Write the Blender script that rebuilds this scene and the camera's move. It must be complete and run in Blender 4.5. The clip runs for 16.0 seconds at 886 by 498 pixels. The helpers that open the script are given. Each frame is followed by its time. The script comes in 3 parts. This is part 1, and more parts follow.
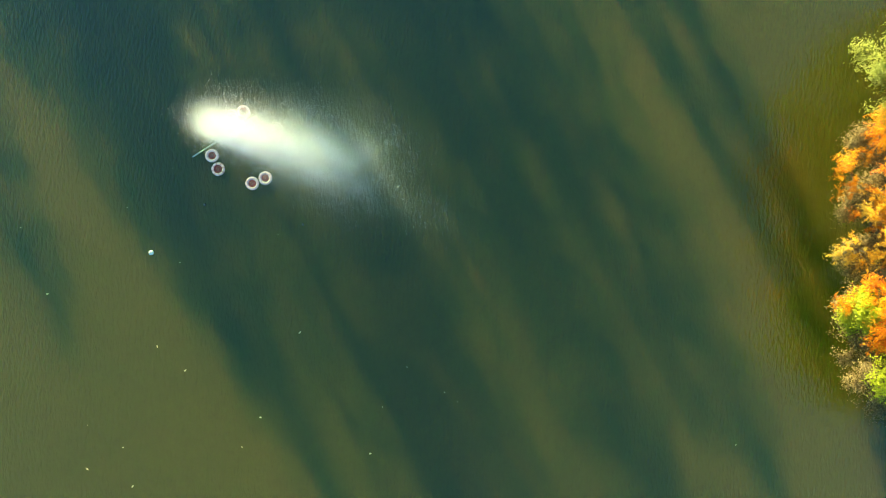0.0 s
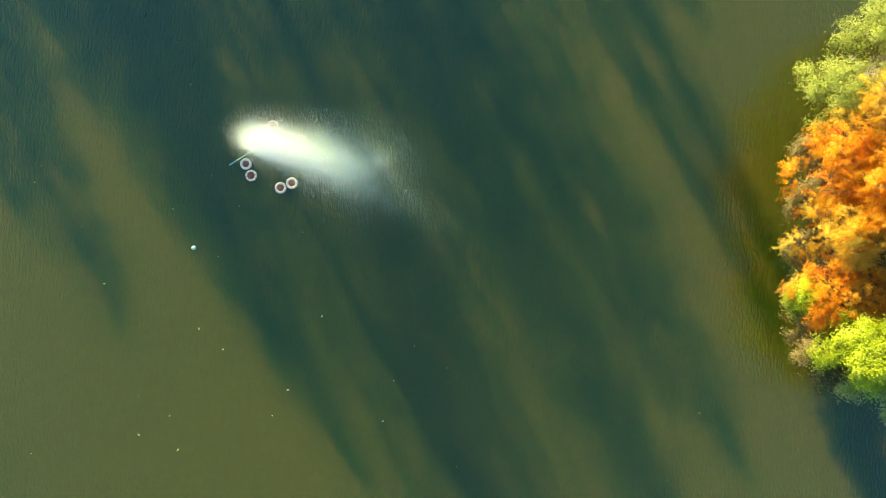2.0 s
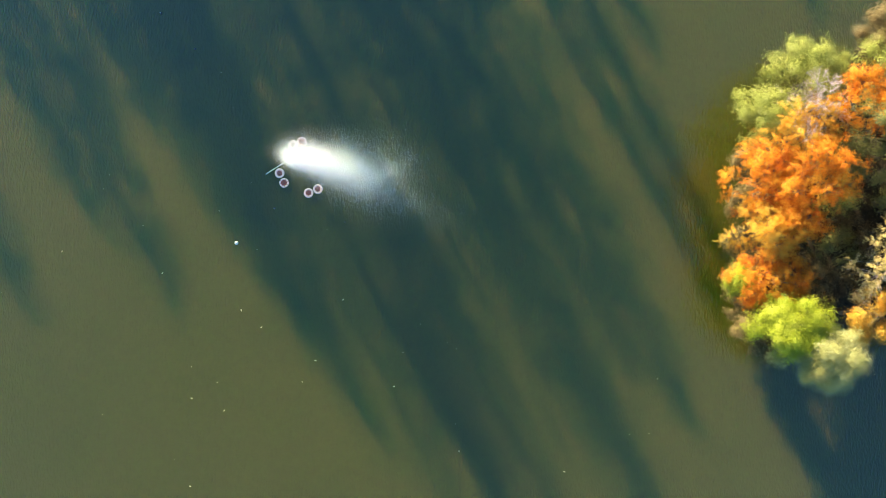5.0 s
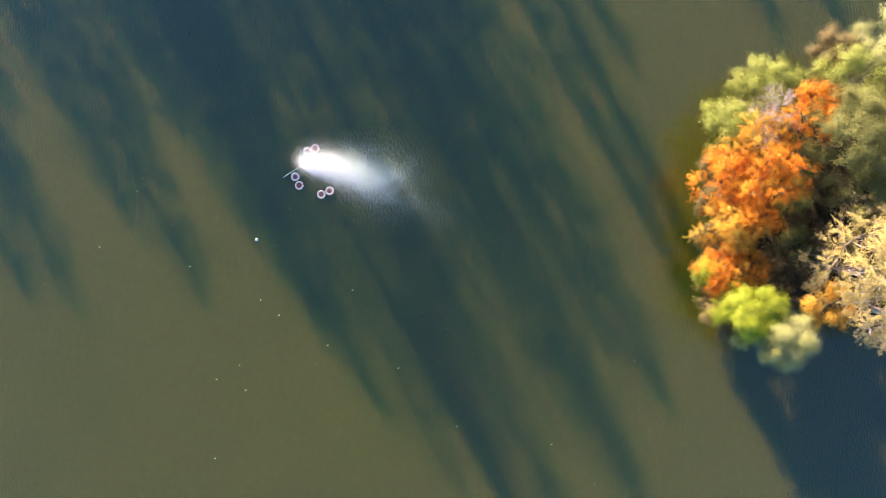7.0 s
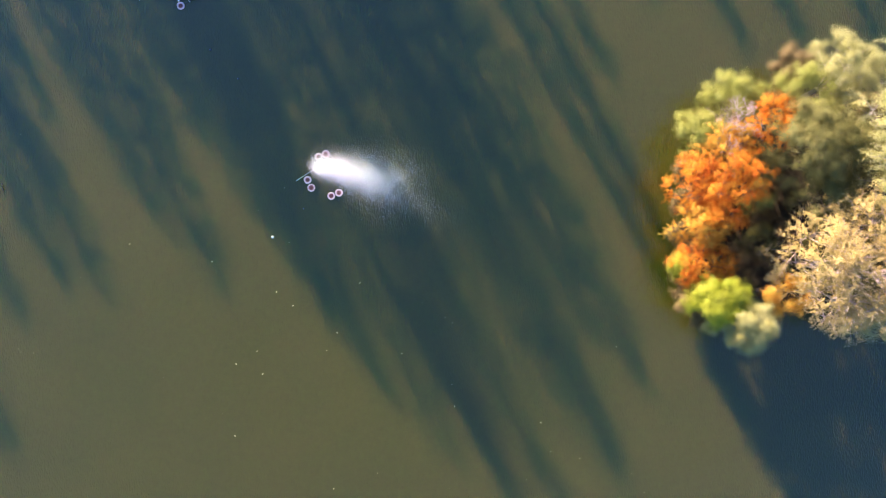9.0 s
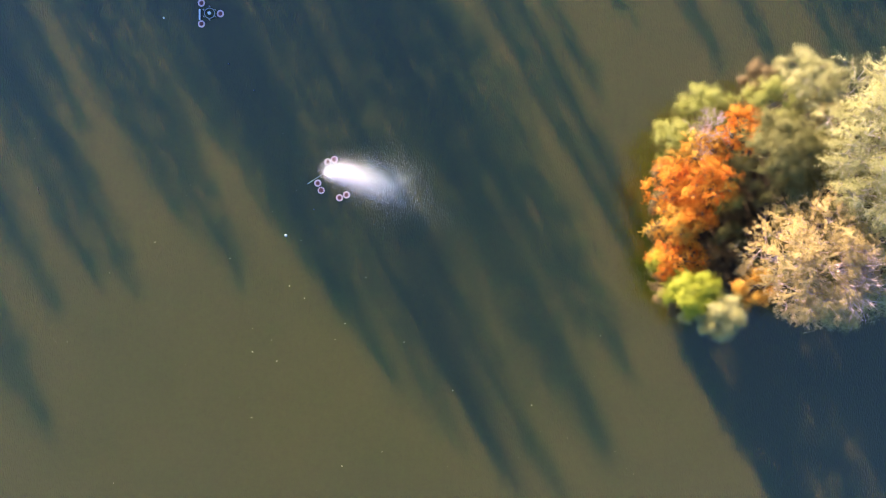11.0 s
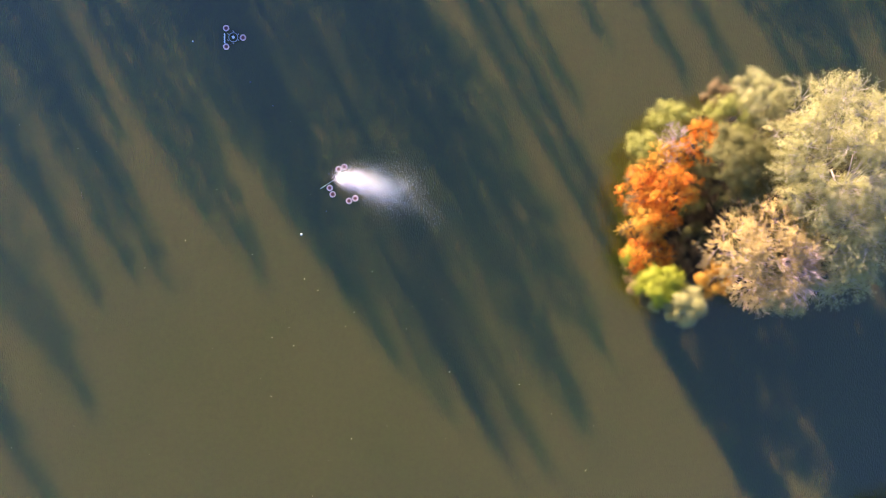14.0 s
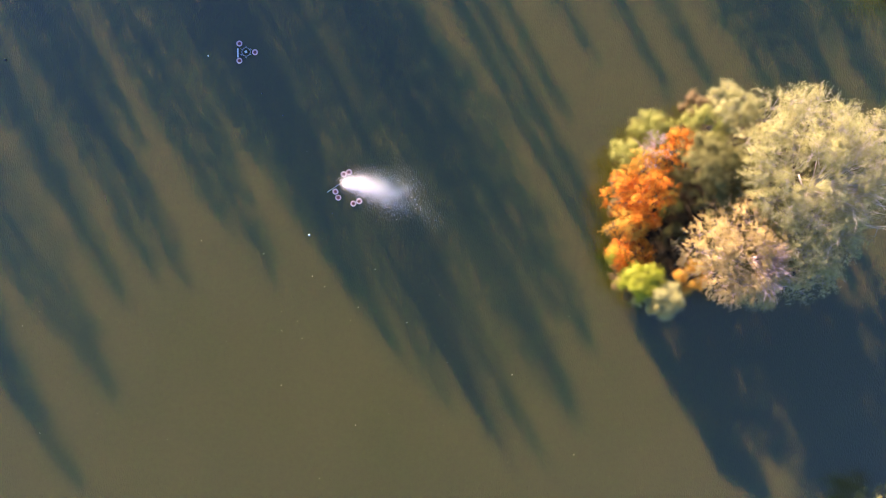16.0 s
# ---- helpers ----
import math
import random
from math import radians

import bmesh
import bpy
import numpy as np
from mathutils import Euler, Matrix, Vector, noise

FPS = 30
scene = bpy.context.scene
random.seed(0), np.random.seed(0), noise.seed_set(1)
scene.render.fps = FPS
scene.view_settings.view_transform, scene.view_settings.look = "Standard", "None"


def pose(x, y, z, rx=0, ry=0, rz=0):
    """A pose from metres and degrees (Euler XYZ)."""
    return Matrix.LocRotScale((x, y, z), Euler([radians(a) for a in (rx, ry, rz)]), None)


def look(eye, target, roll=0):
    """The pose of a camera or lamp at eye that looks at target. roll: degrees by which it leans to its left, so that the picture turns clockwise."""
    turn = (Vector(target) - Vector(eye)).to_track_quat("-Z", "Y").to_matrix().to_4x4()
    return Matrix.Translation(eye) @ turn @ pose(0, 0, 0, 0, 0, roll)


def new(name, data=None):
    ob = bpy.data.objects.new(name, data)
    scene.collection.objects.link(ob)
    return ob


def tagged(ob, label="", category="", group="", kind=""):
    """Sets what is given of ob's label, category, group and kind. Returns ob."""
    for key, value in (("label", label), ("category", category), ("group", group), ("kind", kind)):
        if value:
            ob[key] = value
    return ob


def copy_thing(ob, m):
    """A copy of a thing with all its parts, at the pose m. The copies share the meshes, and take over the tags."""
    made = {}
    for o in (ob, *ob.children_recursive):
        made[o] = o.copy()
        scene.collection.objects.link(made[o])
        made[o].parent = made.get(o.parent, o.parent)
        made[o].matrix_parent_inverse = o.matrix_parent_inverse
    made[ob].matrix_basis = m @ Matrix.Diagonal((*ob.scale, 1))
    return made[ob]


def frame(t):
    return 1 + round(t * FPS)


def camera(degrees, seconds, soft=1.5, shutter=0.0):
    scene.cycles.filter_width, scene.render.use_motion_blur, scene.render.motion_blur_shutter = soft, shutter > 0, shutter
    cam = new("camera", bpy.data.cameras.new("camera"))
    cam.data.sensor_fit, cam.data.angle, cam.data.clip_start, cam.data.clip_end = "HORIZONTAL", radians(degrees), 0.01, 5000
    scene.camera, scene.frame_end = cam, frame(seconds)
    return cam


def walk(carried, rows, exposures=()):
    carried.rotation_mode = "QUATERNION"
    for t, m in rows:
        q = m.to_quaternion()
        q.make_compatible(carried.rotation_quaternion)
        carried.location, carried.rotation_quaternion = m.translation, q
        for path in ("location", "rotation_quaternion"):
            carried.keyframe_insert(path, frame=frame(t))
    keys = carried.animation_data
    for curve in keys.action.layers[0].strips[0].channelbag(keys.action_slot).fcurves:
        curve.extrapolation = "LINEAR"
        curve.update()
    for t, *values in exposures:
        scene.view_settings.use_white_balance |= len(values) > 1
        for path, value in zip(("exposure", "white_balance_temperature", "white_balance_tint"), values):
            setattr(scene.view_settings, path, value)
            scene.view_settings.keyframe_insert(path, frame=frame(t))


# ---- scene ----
cam = camera(70, 16.0, soft=0.6)
PATH = [
    (0, pose(0.212, 0.080, 29.382, -0.118, -0.190, 0.434)),
    (1, pose(0.253, -0.213, 31.686, 0.129, 0.015, 0.348)),
    (2, pose(0.259, -0.342, 33.991, 0.153, 0.117, 0.270)),
    (3, pose(0.249, -0.402, 36.296, 0.072, 0.151, 0.199)),
    (4, pose(0.236, -0.456, 38.601, -0.033, 0.143, 0.135)),
    (5.2, pose(0.226, -0.558, 41.368, -0.126, 0.105, 0.066)),
    (6.5, pose(0.225, -0.736, 44.366, -0.152, 0.050, -0.000)),
    (7.5, pose(0.231, -0.911, 46.672, -0.123, 0.008, -0.045)),
    (8.5, pose(0.242, -1.099, 48.979, -0.069, -0.030, -0.086)),
    (9.5, pose(0.257, -1.278, 51.287, -0.013, -0.064, -0.123)),
    (10.5, pose(0.277, -1.430, 53.595, 0.025, -0.091, -0.156)),
    (11.5, pose(0.307, -1.541, 55.904, 0.031, -0.111, -0.186)),
    (12.5, pose(0.354, -1.612, 58.213, 0.005, -0.120, -0.215)),
    (13.5, pose(0.435, -1.659, 60.523, -0.034, -0.108, -0.241)),
    (14.5, pose(0.570, -1.724, 62.834, -0.043, -0.064, -0.266)),
    (15.25, pose(0.726, -1.825, 64.568, 0.016, 0.002, -0.284)),
    (16, pose(0.946, -2.015, 66.303, 0.180, 0.107, -0.301)),
]
walk(cam, PATH, exposures=[
    (0, 2.37, 7500, -27), (3, 2.37, 7200, -27), (4.2, 2.37, 6600, -15),
    (6.5, 2.37, 6200, 9), (9, 2.37, 6100, 22), (16, 2.37, 6400, 36)])

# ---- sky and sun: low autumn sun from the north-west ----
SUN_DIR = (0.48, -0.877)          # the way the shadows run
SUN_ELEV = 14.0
world = bpy.data.worlds.new("sky")
scene.world = world
world.use_nodes = True
wn = world.node_tree
sky = wn.nodes.new("ShaderNodeTexSky")
sky.sky_type = "NISHITA"
sky.sun_disc = False
sky.ozone_density, sky.dust_density = 4.6, 0.0
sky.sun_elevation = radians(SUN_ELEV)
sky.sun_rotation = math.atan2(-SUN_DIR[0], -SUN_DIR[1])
wn.nodes["Background"].inputs["Strength"].default_value = 0.083
wn.links.new(sky.outputs[0], wn.nodes["Background"].inputs["Color"])
sun_data = bpy.data.lights.new("sun", "SUN")
sun_data.energy, sun_data.angle, sun_data.color = 5.0, radians(0.55), (1.0, 0.80, 0.53)
sun = new("sun", sun_data)
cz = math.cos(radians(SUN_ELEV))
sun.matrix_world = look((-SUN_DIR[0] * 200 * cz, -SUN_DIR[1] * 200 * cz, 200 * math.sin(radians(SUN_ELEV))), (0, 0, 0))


# ---- materials ----
def mat(name):
    m = bpy.data.materials.new(name)
    m.use_nodes = True
    return m, m.node_tree, m.node_tree.nodes["Principled BSDF"]


def ramp(nt, fac, stops):
    r = nt.nodes.new("ShaderNodeValToRGB")
    while len(r.color_ramp.elements) < len(stops):
        r.color_ramp.elements.new(0.5)
    for e, (p, c) in zip(r.color_ramp.elements, stops):
        e.position, e.color = p, (*c, 1)
    nt.links.new(fac, r.inputs[0])
    return r.outputs[0]


def noise_tex(nt, scale, detail=4, rough=0.55, stretch=None, turn=0.0):
    co = nt.nodes.new("ShaderNodeTexCoord")
    n = nt.nodes.new("ShaderNodeTexNoise")
    n.inputs["Scale"].default_value, n.inputs["Detail"].default_value, n.inputs["Roughness"].default_value = scale, detail, rough
    mp = nt.nodes.new("ShaderNodeMapping")
    mp.inputs["Rotation"].default_value = (0, 0, radians(turn))
    if stretch:
        mp.inputs["Scale"].default_value = stretch
    nt.links.new(co.outputs["Object"], mp.inputs[0])
    nt.links.new(mp.outputs[0], n.inputs["Vector"])
    return n.outputs["Fac"]


def bump(nt, bsdf, height, strength, distance, under=None):
    b = nt.nodes.new("ShaderNodeBump")
    b.inputs["Strength"].default_value, b.inputs["Distance"].default_value = strength, distance
    nt.links.new(height, b.inputs["Height"])
    if under:
        nt.links.new(under, b.inputs["Normal"])
    nt.links.new(b.outputs[0], bsdf.inputs["Normal"])
    return b.outputs[0]


def plain(name, color, rough=0.6, metal=0.0, grain=25.0, vary=0.25):
    m, nt, b = mat(name)
    n = noise_tex(nt, grain)
    lo, hi = [c * (1 - vary) for c in color], [min(1, c * (1 + vary)) for c in color]
    nt.links.new(ramp(nt, n, [(0.3, lo), (0.7, hi)]), b.inputs["Base Color"])
    b.inputs["Roughness"].default_value, b.inputs["Metallic"].default_value = rough, metal
    bump(nt, b, n, 0.2, 0.004)
    return m


def leaf_mat(name, colors, gloss=0.6, through_light=0.24):
    """Leaves: colours vary from leaf to leaf and softly across the crown; some light passes through."""
    m, nt, b = mat(name)
    g = nt.nodes.new("ShaderNodeNewGeometry")
    k = len(colors)
    mix = nt.nodes.new("ShaderNodeMath")
    mix.operation = "MULTIPLY_ADD"
    mix.inputs[1].default_value = 0.55
    nt.links.new(g.outputs["Random Per Island"], mix.inputs[0])
    sh = nt.nodes.new("ShaderNodeMath")
    sh.operation = "MULTIPLY_ADD"
    sh.inputs[1].default_value, sh.inputs[2].default_value = 1.3, -0.45
    nt.links.new(noise_tex(nt, 0.9, 2), sh.inputs[0])
    nt.links.new(sh.outputs[0], mix.inputs[2])
    col = ramp(nt, mix.outputs[0], [((i + 0.5) / k, c) for i, c in enumerate(colors)])
    nt.links.new(col, b.inputs["Base Color"])
    b.inputs["Roughness"].default_value = gloss
    b.inputs["Specular IOR Level"].default_value = 0.2
    tr = nt.nodes.new("ShaderNodeBsdfTranslucent")
    nt.links.new(col, tr.inputs["Color"])
    ms = nt.nodes.new("ShaderNodeMixShader")
    ms.inputs[0].default_value = through_light
    nt.links.new(b.outputs[0], ms.inputs[1])
    nt.links.new(tr.outputs[0], ms.inputs[2])
    nt.links.new(ms.outputs[0], nt.nodes["Material Output"].inputs["Surface"])
    return m


def water_mat():
    """Murky green lake water: suspended silt gives the body colour, the surface mirrors the sky; wind ripples."""
    m, nt, b = mat("lake_water")
    silt = noise_tex(nt, 0.05, 5, 0.6)
    fine = noise_tex(nt, 1.7, 4, 0.65)
    c1 = ramp(nt, silt, [(0.3, (0.0455, 0.0470, 0.0062)), (0.7, (0.056, 0.0535, 0.0076))])
    mx = nt.nodes.new("ShaderNodeMixRGB")
    mx.blend_type = "MULTIPLY"
    mx.inputs[0].default_value = 0.35
    nt.links.new(c1, mx.inputs[1])
    nt.links.new(ramp(nt, fine, [(0.3, (0.8, 0.8, 0.8)), (0.7, (1.1, 1.1, 1.1))]), mx.inputs[2])
    nt.links.new(mx.outputs[0], b.inputs["Base Color"])
    # light wanders sideways in the silty water, green the farthest
    b.subsurface_method = "BURLEY"
    b.inputs["Subsurface Weight"].default_value = 1.0
    b.inputs["Subsurface Radius"].default_value = (0.5, 1.0, 0.6)
    b.inputs["Subsurface Scale"].default_value = 2.4
    b.inputs["Roughness"].default_value = 0.06
    b.inputs["IOR"].default_value = 1.45
    b.inputs["Specular IOR Level"].default_value = 1.0
    swell = noise_tex(nt, 1.2, 2, 0.5, (1.0, 0.35, 1.0), 20)
    chop = noise_tex(nt, 4.8, 1.5, 0.5, (1.6, 0.6, 1.0), -14)
    n1 = bump(nt, b, swell, 0.4, 0.02)
    n2 = bump(nt, b, chop, 1.0, 0.036, n1)
    # rings spreading from where the spray comes down
    co = nt.nodes.new("ShaderNodeTexCoord")
    mp = nt.nodes.new("ShaderNodeMapping")
    mp.inputs["Location"].default_value = (5.2, -4.2, 0)
    nt.links.new(co.outputs["Object"], mp.inputs[0])
    wv = nt.nodes.new("ShaderNodeTexWave")
    wv.wave_type, wv.rings_direction = "RINGS", "Z"
    wv.inputs["Scale"].default_value, wv.inputs["Distortion"].default_value = 0.75, 2.0
    wv.inputs["Detail Scale"].default_value = 0.5
    nt.links.new(mp.outputs[0], wv.inputs["Vector"])
    ln = nt.nodes.new("ShaderNodeVectorMath")
    ln.operation = "LENGTH"
    nt.links.new(mp.outputs[0], ln.inputs[0])
    fall = nt.nodes.new("ShaderNodeMapRange")
    fall.inputs["From Min"].default_value, fall.inputs["From Max"].default_value = 2.5, 9.0
    fall.inputs["To Min"].default_value, fall.inputs["To Max"].default_value = 1.0, 0.0
    nt.links.new(ln.outputs["Value"], fall.inputs["Value"])
    mu = nt.nodes.new("ShaderNodeMath")
    mu.operation = "MULTIPLY"
    nt.links.new(wv.outputs["Fac"], mu.inputs[0])
    nt.links.new(fall.outputs[0], mu.inputs[1])
    bump(nt, b, mu.outputs[0], 0.22, 0.02, n2)
    return m


WATER = water_mat()
SOIL = plain("dark_soil", (0.032, 0.025, 0.016), 1.0, 0, 4.0, 0.5)
SOIL.node_tree.nodes["Principled BSDF"].inputs["Specular IOR Level"].default_value = 0.1
GRASS = plain("bank_grass", (0.045, 0.052, 0.02), 0.9, 0, 1.2, 0.5)
BARK_DARK = plain("dark_bark", (0.10, 0.075, 0.05), 0.85, 0, 12.0, 0.4)
BARK_PALE = plain("pale_bark", (0.44, 0.39, 0.34), 0.8, 0, 12.0, 0.3)
BARK_PINK = plain("pinkish_twigs", (0.52, 0.40, 0.38), 0.8, 0, 12.0, 0.3)
BARK_MAUVE = plain("mauve_twigs", (0.47, 0.37, 0.38), 0.8, 0, 12.0, 0.3)
LEAF_ORANGE = leaf_mat("rust_needles", [(0.334, 0.051, 0.005), (0.627, 0.167, 0.008), (0.738, 0.295, 0.018), (0.738, 0.403, 0.042)])
LEAF_PEACH = leaf_mat("gold_needles", [(0.557, 0.204, 0.013), (0.668, 0.317, 0.028), (0.627, 0.391, 0.054), (0.506, 0.371, 0.062)])
LEAF_GREEN = leaf_mat("yellow_green_leaves", [(0.213, 0.228, 0.042), (0.284, 0.300, 0.054), (0.344, 0.356, 0.078), (0.387, 0.386, 0.114)])
LEAF_LIME = leaf_mat("lime_leaves", [(0.263, 0.307, 0.018), (0.333, 0.375, 0.022), (0.380, 0.404, 0.036), (0.408, 0.419, 0.057)])
LEAF_OLIVE = leaf_mat("olive_leaves", [(0.130, 0.126, 0.036), (0.174, 0.168, 0.046), (0.218, 0.206, 0.061), (0.258, 0.238, 0.086)])
LEAF_PALE = leaf_mat("pale_willow_leaves", [(0.286, 0.273, 0.088), (0.367, 0.351, 0.121), (0.440, 0.422, 0.164), (0.495, 0.474, 0.234)])
LEAF_BEIGE = leaf_mat("beige_leaves", [(0.355, 0.260, 0.089), (0.458, 0.346, 0.115), (0.530, 0.407, 0.154), (0.567, 0.435, 0.206)])
LEAF_BROWN = leaf_mat("brown_leaves", [(0.10, 0.065, 0.025), (0.19, 0.13, 0.05), (0.32, 0.24, 0.11)])
LEAF_BANK = leaf_mat("bank_leaves", [(0.06, 0.07, 0.02), (0.12, 0.11, 0.03), (0.25, 0.14, 0.03)])
# leaves let tinted sunlight straight through, to lighten and green the bank shade
nt = LEAF_BANK.node_tree
clear = nt.nodes.new("ShaderNodeBsdfTransparent")
clear.inputs["Color"].default_value = (0.88, 1.0, 0.7, 1)
ms = nt.nodes.new("ShaderNodeMixShader")
ms.inputs[0].default_value = 0.78
nt.links.new(nt.nodes["Material Output"].inputs["Surface"].links[0].from_socket, ms.inputs[1])
nt.links.new(clear.outputs[0], ms.inputs[2])
nt.links.new(ms.outputs[0], nt.nodes["Material Output"].inputs["Surface"])


def spray_mat(name, clear_part):
    """White water drops; clear_part: how much of the light passes a fleck of fine mist unhindered."""
    m, nt, b = mat(name)
    white = (0.99, 0.91, 0.99, 1)
    b.inputs["Base Color"].default_value, b.inputs["Roughness"].default_value = white, 0.4
    tr = nt.nodes.new("ShaderNodeBsdfTranslucent")
    tr.inputs["Color"].default_value = white
    ms = nt.nodes.new("ShaderNodeMixShader")
    ms.inputs[0].default_value = 0.45
    nt.links.new(b.outputs[0], ms.inputs[1])
    nt.links.new(tr.outputs[0], ms.inputs[2])
    out = ms.outputs[0]
    if clear_part:
        veil = nt.nodes.new("ShaderNodeMixShader")
        veil.inputs[0].default_value = clear_part
        nt.links.new(out, veil.inputs[1])
        nt.links.new(nt.nodes.new("ShaderNodeBsdfTransparent").outputs[0], veil.inputs[2])
        out = veil.outputs[0]
    nt.links.new(out, nt.nodes["Material Output"].inputs["Surface"])
    return m


SPRAY = spray_mat("spray_drops", 0.0)
MIST = spray_mat("fine_mist", 0.80)
FLOAT_WHITE = plain("float_white_paint", (0.92, 0.57, 0.60), 0.5, 0, 14.0, 0.18)
FLOAT_RED = plain("float_faded_red", (0.50, 0.10, 0.10), 0.6, 0, 14.0, 0.35)
FLOAT_DARK = plain("float_dark_core", (0.20, 0.06, 0.06), 0.7, 0, 18.0, 0.4)
STEEL = plain("wet_steel", (0.42, 0.42, 0.42), 0.35, 0.8, 20.0, 0.25)
DRY_LEAF = plain("dry_leaf", (0.55, 0.45, 0.22), 0.7, 0, 30.0, 0.4)
RUBBER = plain("black_rubber", (0.03, 0.03, 0.032), 0.6, 0, 20.0, 0.3)
WHITE = plain("white_plastic", (0.8, 0.8, 0.78), 0.45, 0, 20.0, 0.1)


# ---- mesh helpers ----
def part(name, data, material, parent=None, label=""):
    """Links (verts, faces) or a bmesh as one mesh object, under parent if there is one."""
    me = bpy.data.meshes.new(name)
    if isinstance(data, bmesh.types.BMesh):
        data.to_mesh(me)
        data.free()
    else:
        me.from_pydata(data[0], [], data[1])
    me.materials.append(material)
    ob = new(name, me)
    if parent:
        ob.parent = parent
    if label:
        ob["label"] = label
    return ob


def smooth(ob):
    for p in ob.data.polygons:
        p.use_smooth = True
    return ob


def quads_mesh(name, verts, per, material, parent=None, label="", faces=None):
    """A mesh of many alike small pieces: verts is (pieces, per, 3); faces lists each piece's faces."""
    faces = faces or [tuple(range(per))]
    n, k = len(verts), len(faces[0])
    idx = (np.arange(n)[:, None, None] * per + np.array(faces)[None]).reshape(-1)
    nf = n * len(faces)
    me = bpy.data.meshes.new(name)
    me.vertices.add(n * per)
    me.vertices.foreach_set("co", np.ascontiguousarray(verts, dtype=np.float32).reshape(-1))
    me.loops.add(nf * k)
    me.loops.foreach_set("vertex_index", idx.astype(np.int32))
    me.polygons.add(nf)
    me.polygons.foreach_set("loop_start", (np.arange(nf) * k).astype(np.int32))
    me.polygons.foreach_set("loop_total", np.full(nf, k, dtype=np.int32))
    me.update(calc_edges=True)
    me.materials.append(material)
    ob = new(name, me)
    if parent:
        ob.parent = parent
    if label:
        ob["label"] = label
    return ob


def unit(v):
    return v / np.maximum(np.linalg.norm(v, axis=-1, keepdims=True), 1e-9)


def leaves(rs, at, length, width, up=0.6, along=None, out=None):
    """Diamond leaves, slightly bent, at the points given; up: how far they lie flat; along: directions of their long axis;
    out: the outward directions that they face."""
    n = len(at)
    nor = unit(rs.normal(size=(n, 3)) * (1 - up) + np.array([0, 0, 1.0]) * up * 1.2)
    if out is not None:
        nor = unit(rs.normal(size=(n, 3)) * 0.36 + out + np.array([0, 0, up]))
    a = rs.normal(size=(n, 3)) if along is None else along + rs.normal(size=(n, 3)) * 0.45
    a = unit(a - nor * (a * nor).sum(1, keepdims=True))
    b = np.cross(nor, a)
    le = (length * rs.uniform(0.6, 1.35, n))[:, None]
    wi = (width * rs.uniform(0.6, 1.35, n))[:, None]
    bend = nor * le * rs.uniform(-0.12, 0.2, n)[:, None]
    return np.stack([at - a * le / 2, at + b * wi / 2 + bend, at + a * le / 2, at - b * wi / 2 + bend], 1)


def tubes(lines, sides=5):
    """One mesh of tapered tubes. lines: (points, radii)."""
    vs, fs = [], []
    for pts, rad in lines:
        pts = np.array(pts, float)
        base = len(vs)
        for i, p in enumerate(pts):
            d = unit(pts[min(i + 1, len(pts) - 1)] - pts[max(i - 1, 0)])
            u = unit(np.cross(d, (0.31, 0.87, 0.39)))
            w = np.cross(d, u)
            for k in range(sides):
                an = 2 * math.pi * k / sides
                vs.append(tuple(p + (u * math.cos(an) + w * math.sin(an)) * rad[i]))
        for i in range(len(pts) - 1):
            for k in range(sides):
                k2 = (k + 1) % sides
                fs.append((base + i * sides + k, base + i * sides + k2, base + (i + 1) * sides + k2, base + (i + 1) * sides + k))
        fs.append(tuple(base + (len(pts) - 1) * sides + k for k in range(sides)))
    return vs, fs


def limb(rs, a, b, r0, r1, sag=0.12, n=5):
    """A crooked limb from a to b."""
    a, b = np.array(a, float), np.array(b, float)
    d = np.linalg.norm(b - a)
    pts = [a + (b - a) * t + rs.normal(size=3) * d * 0.045 * math.sin(math.pi * t) + np.array([0, 0, sag * d * math.sin(math.pi * t)])
           for t in np.linspace(0, 1, n)]
    return pts, list(np.linspace(r0, r1, n))


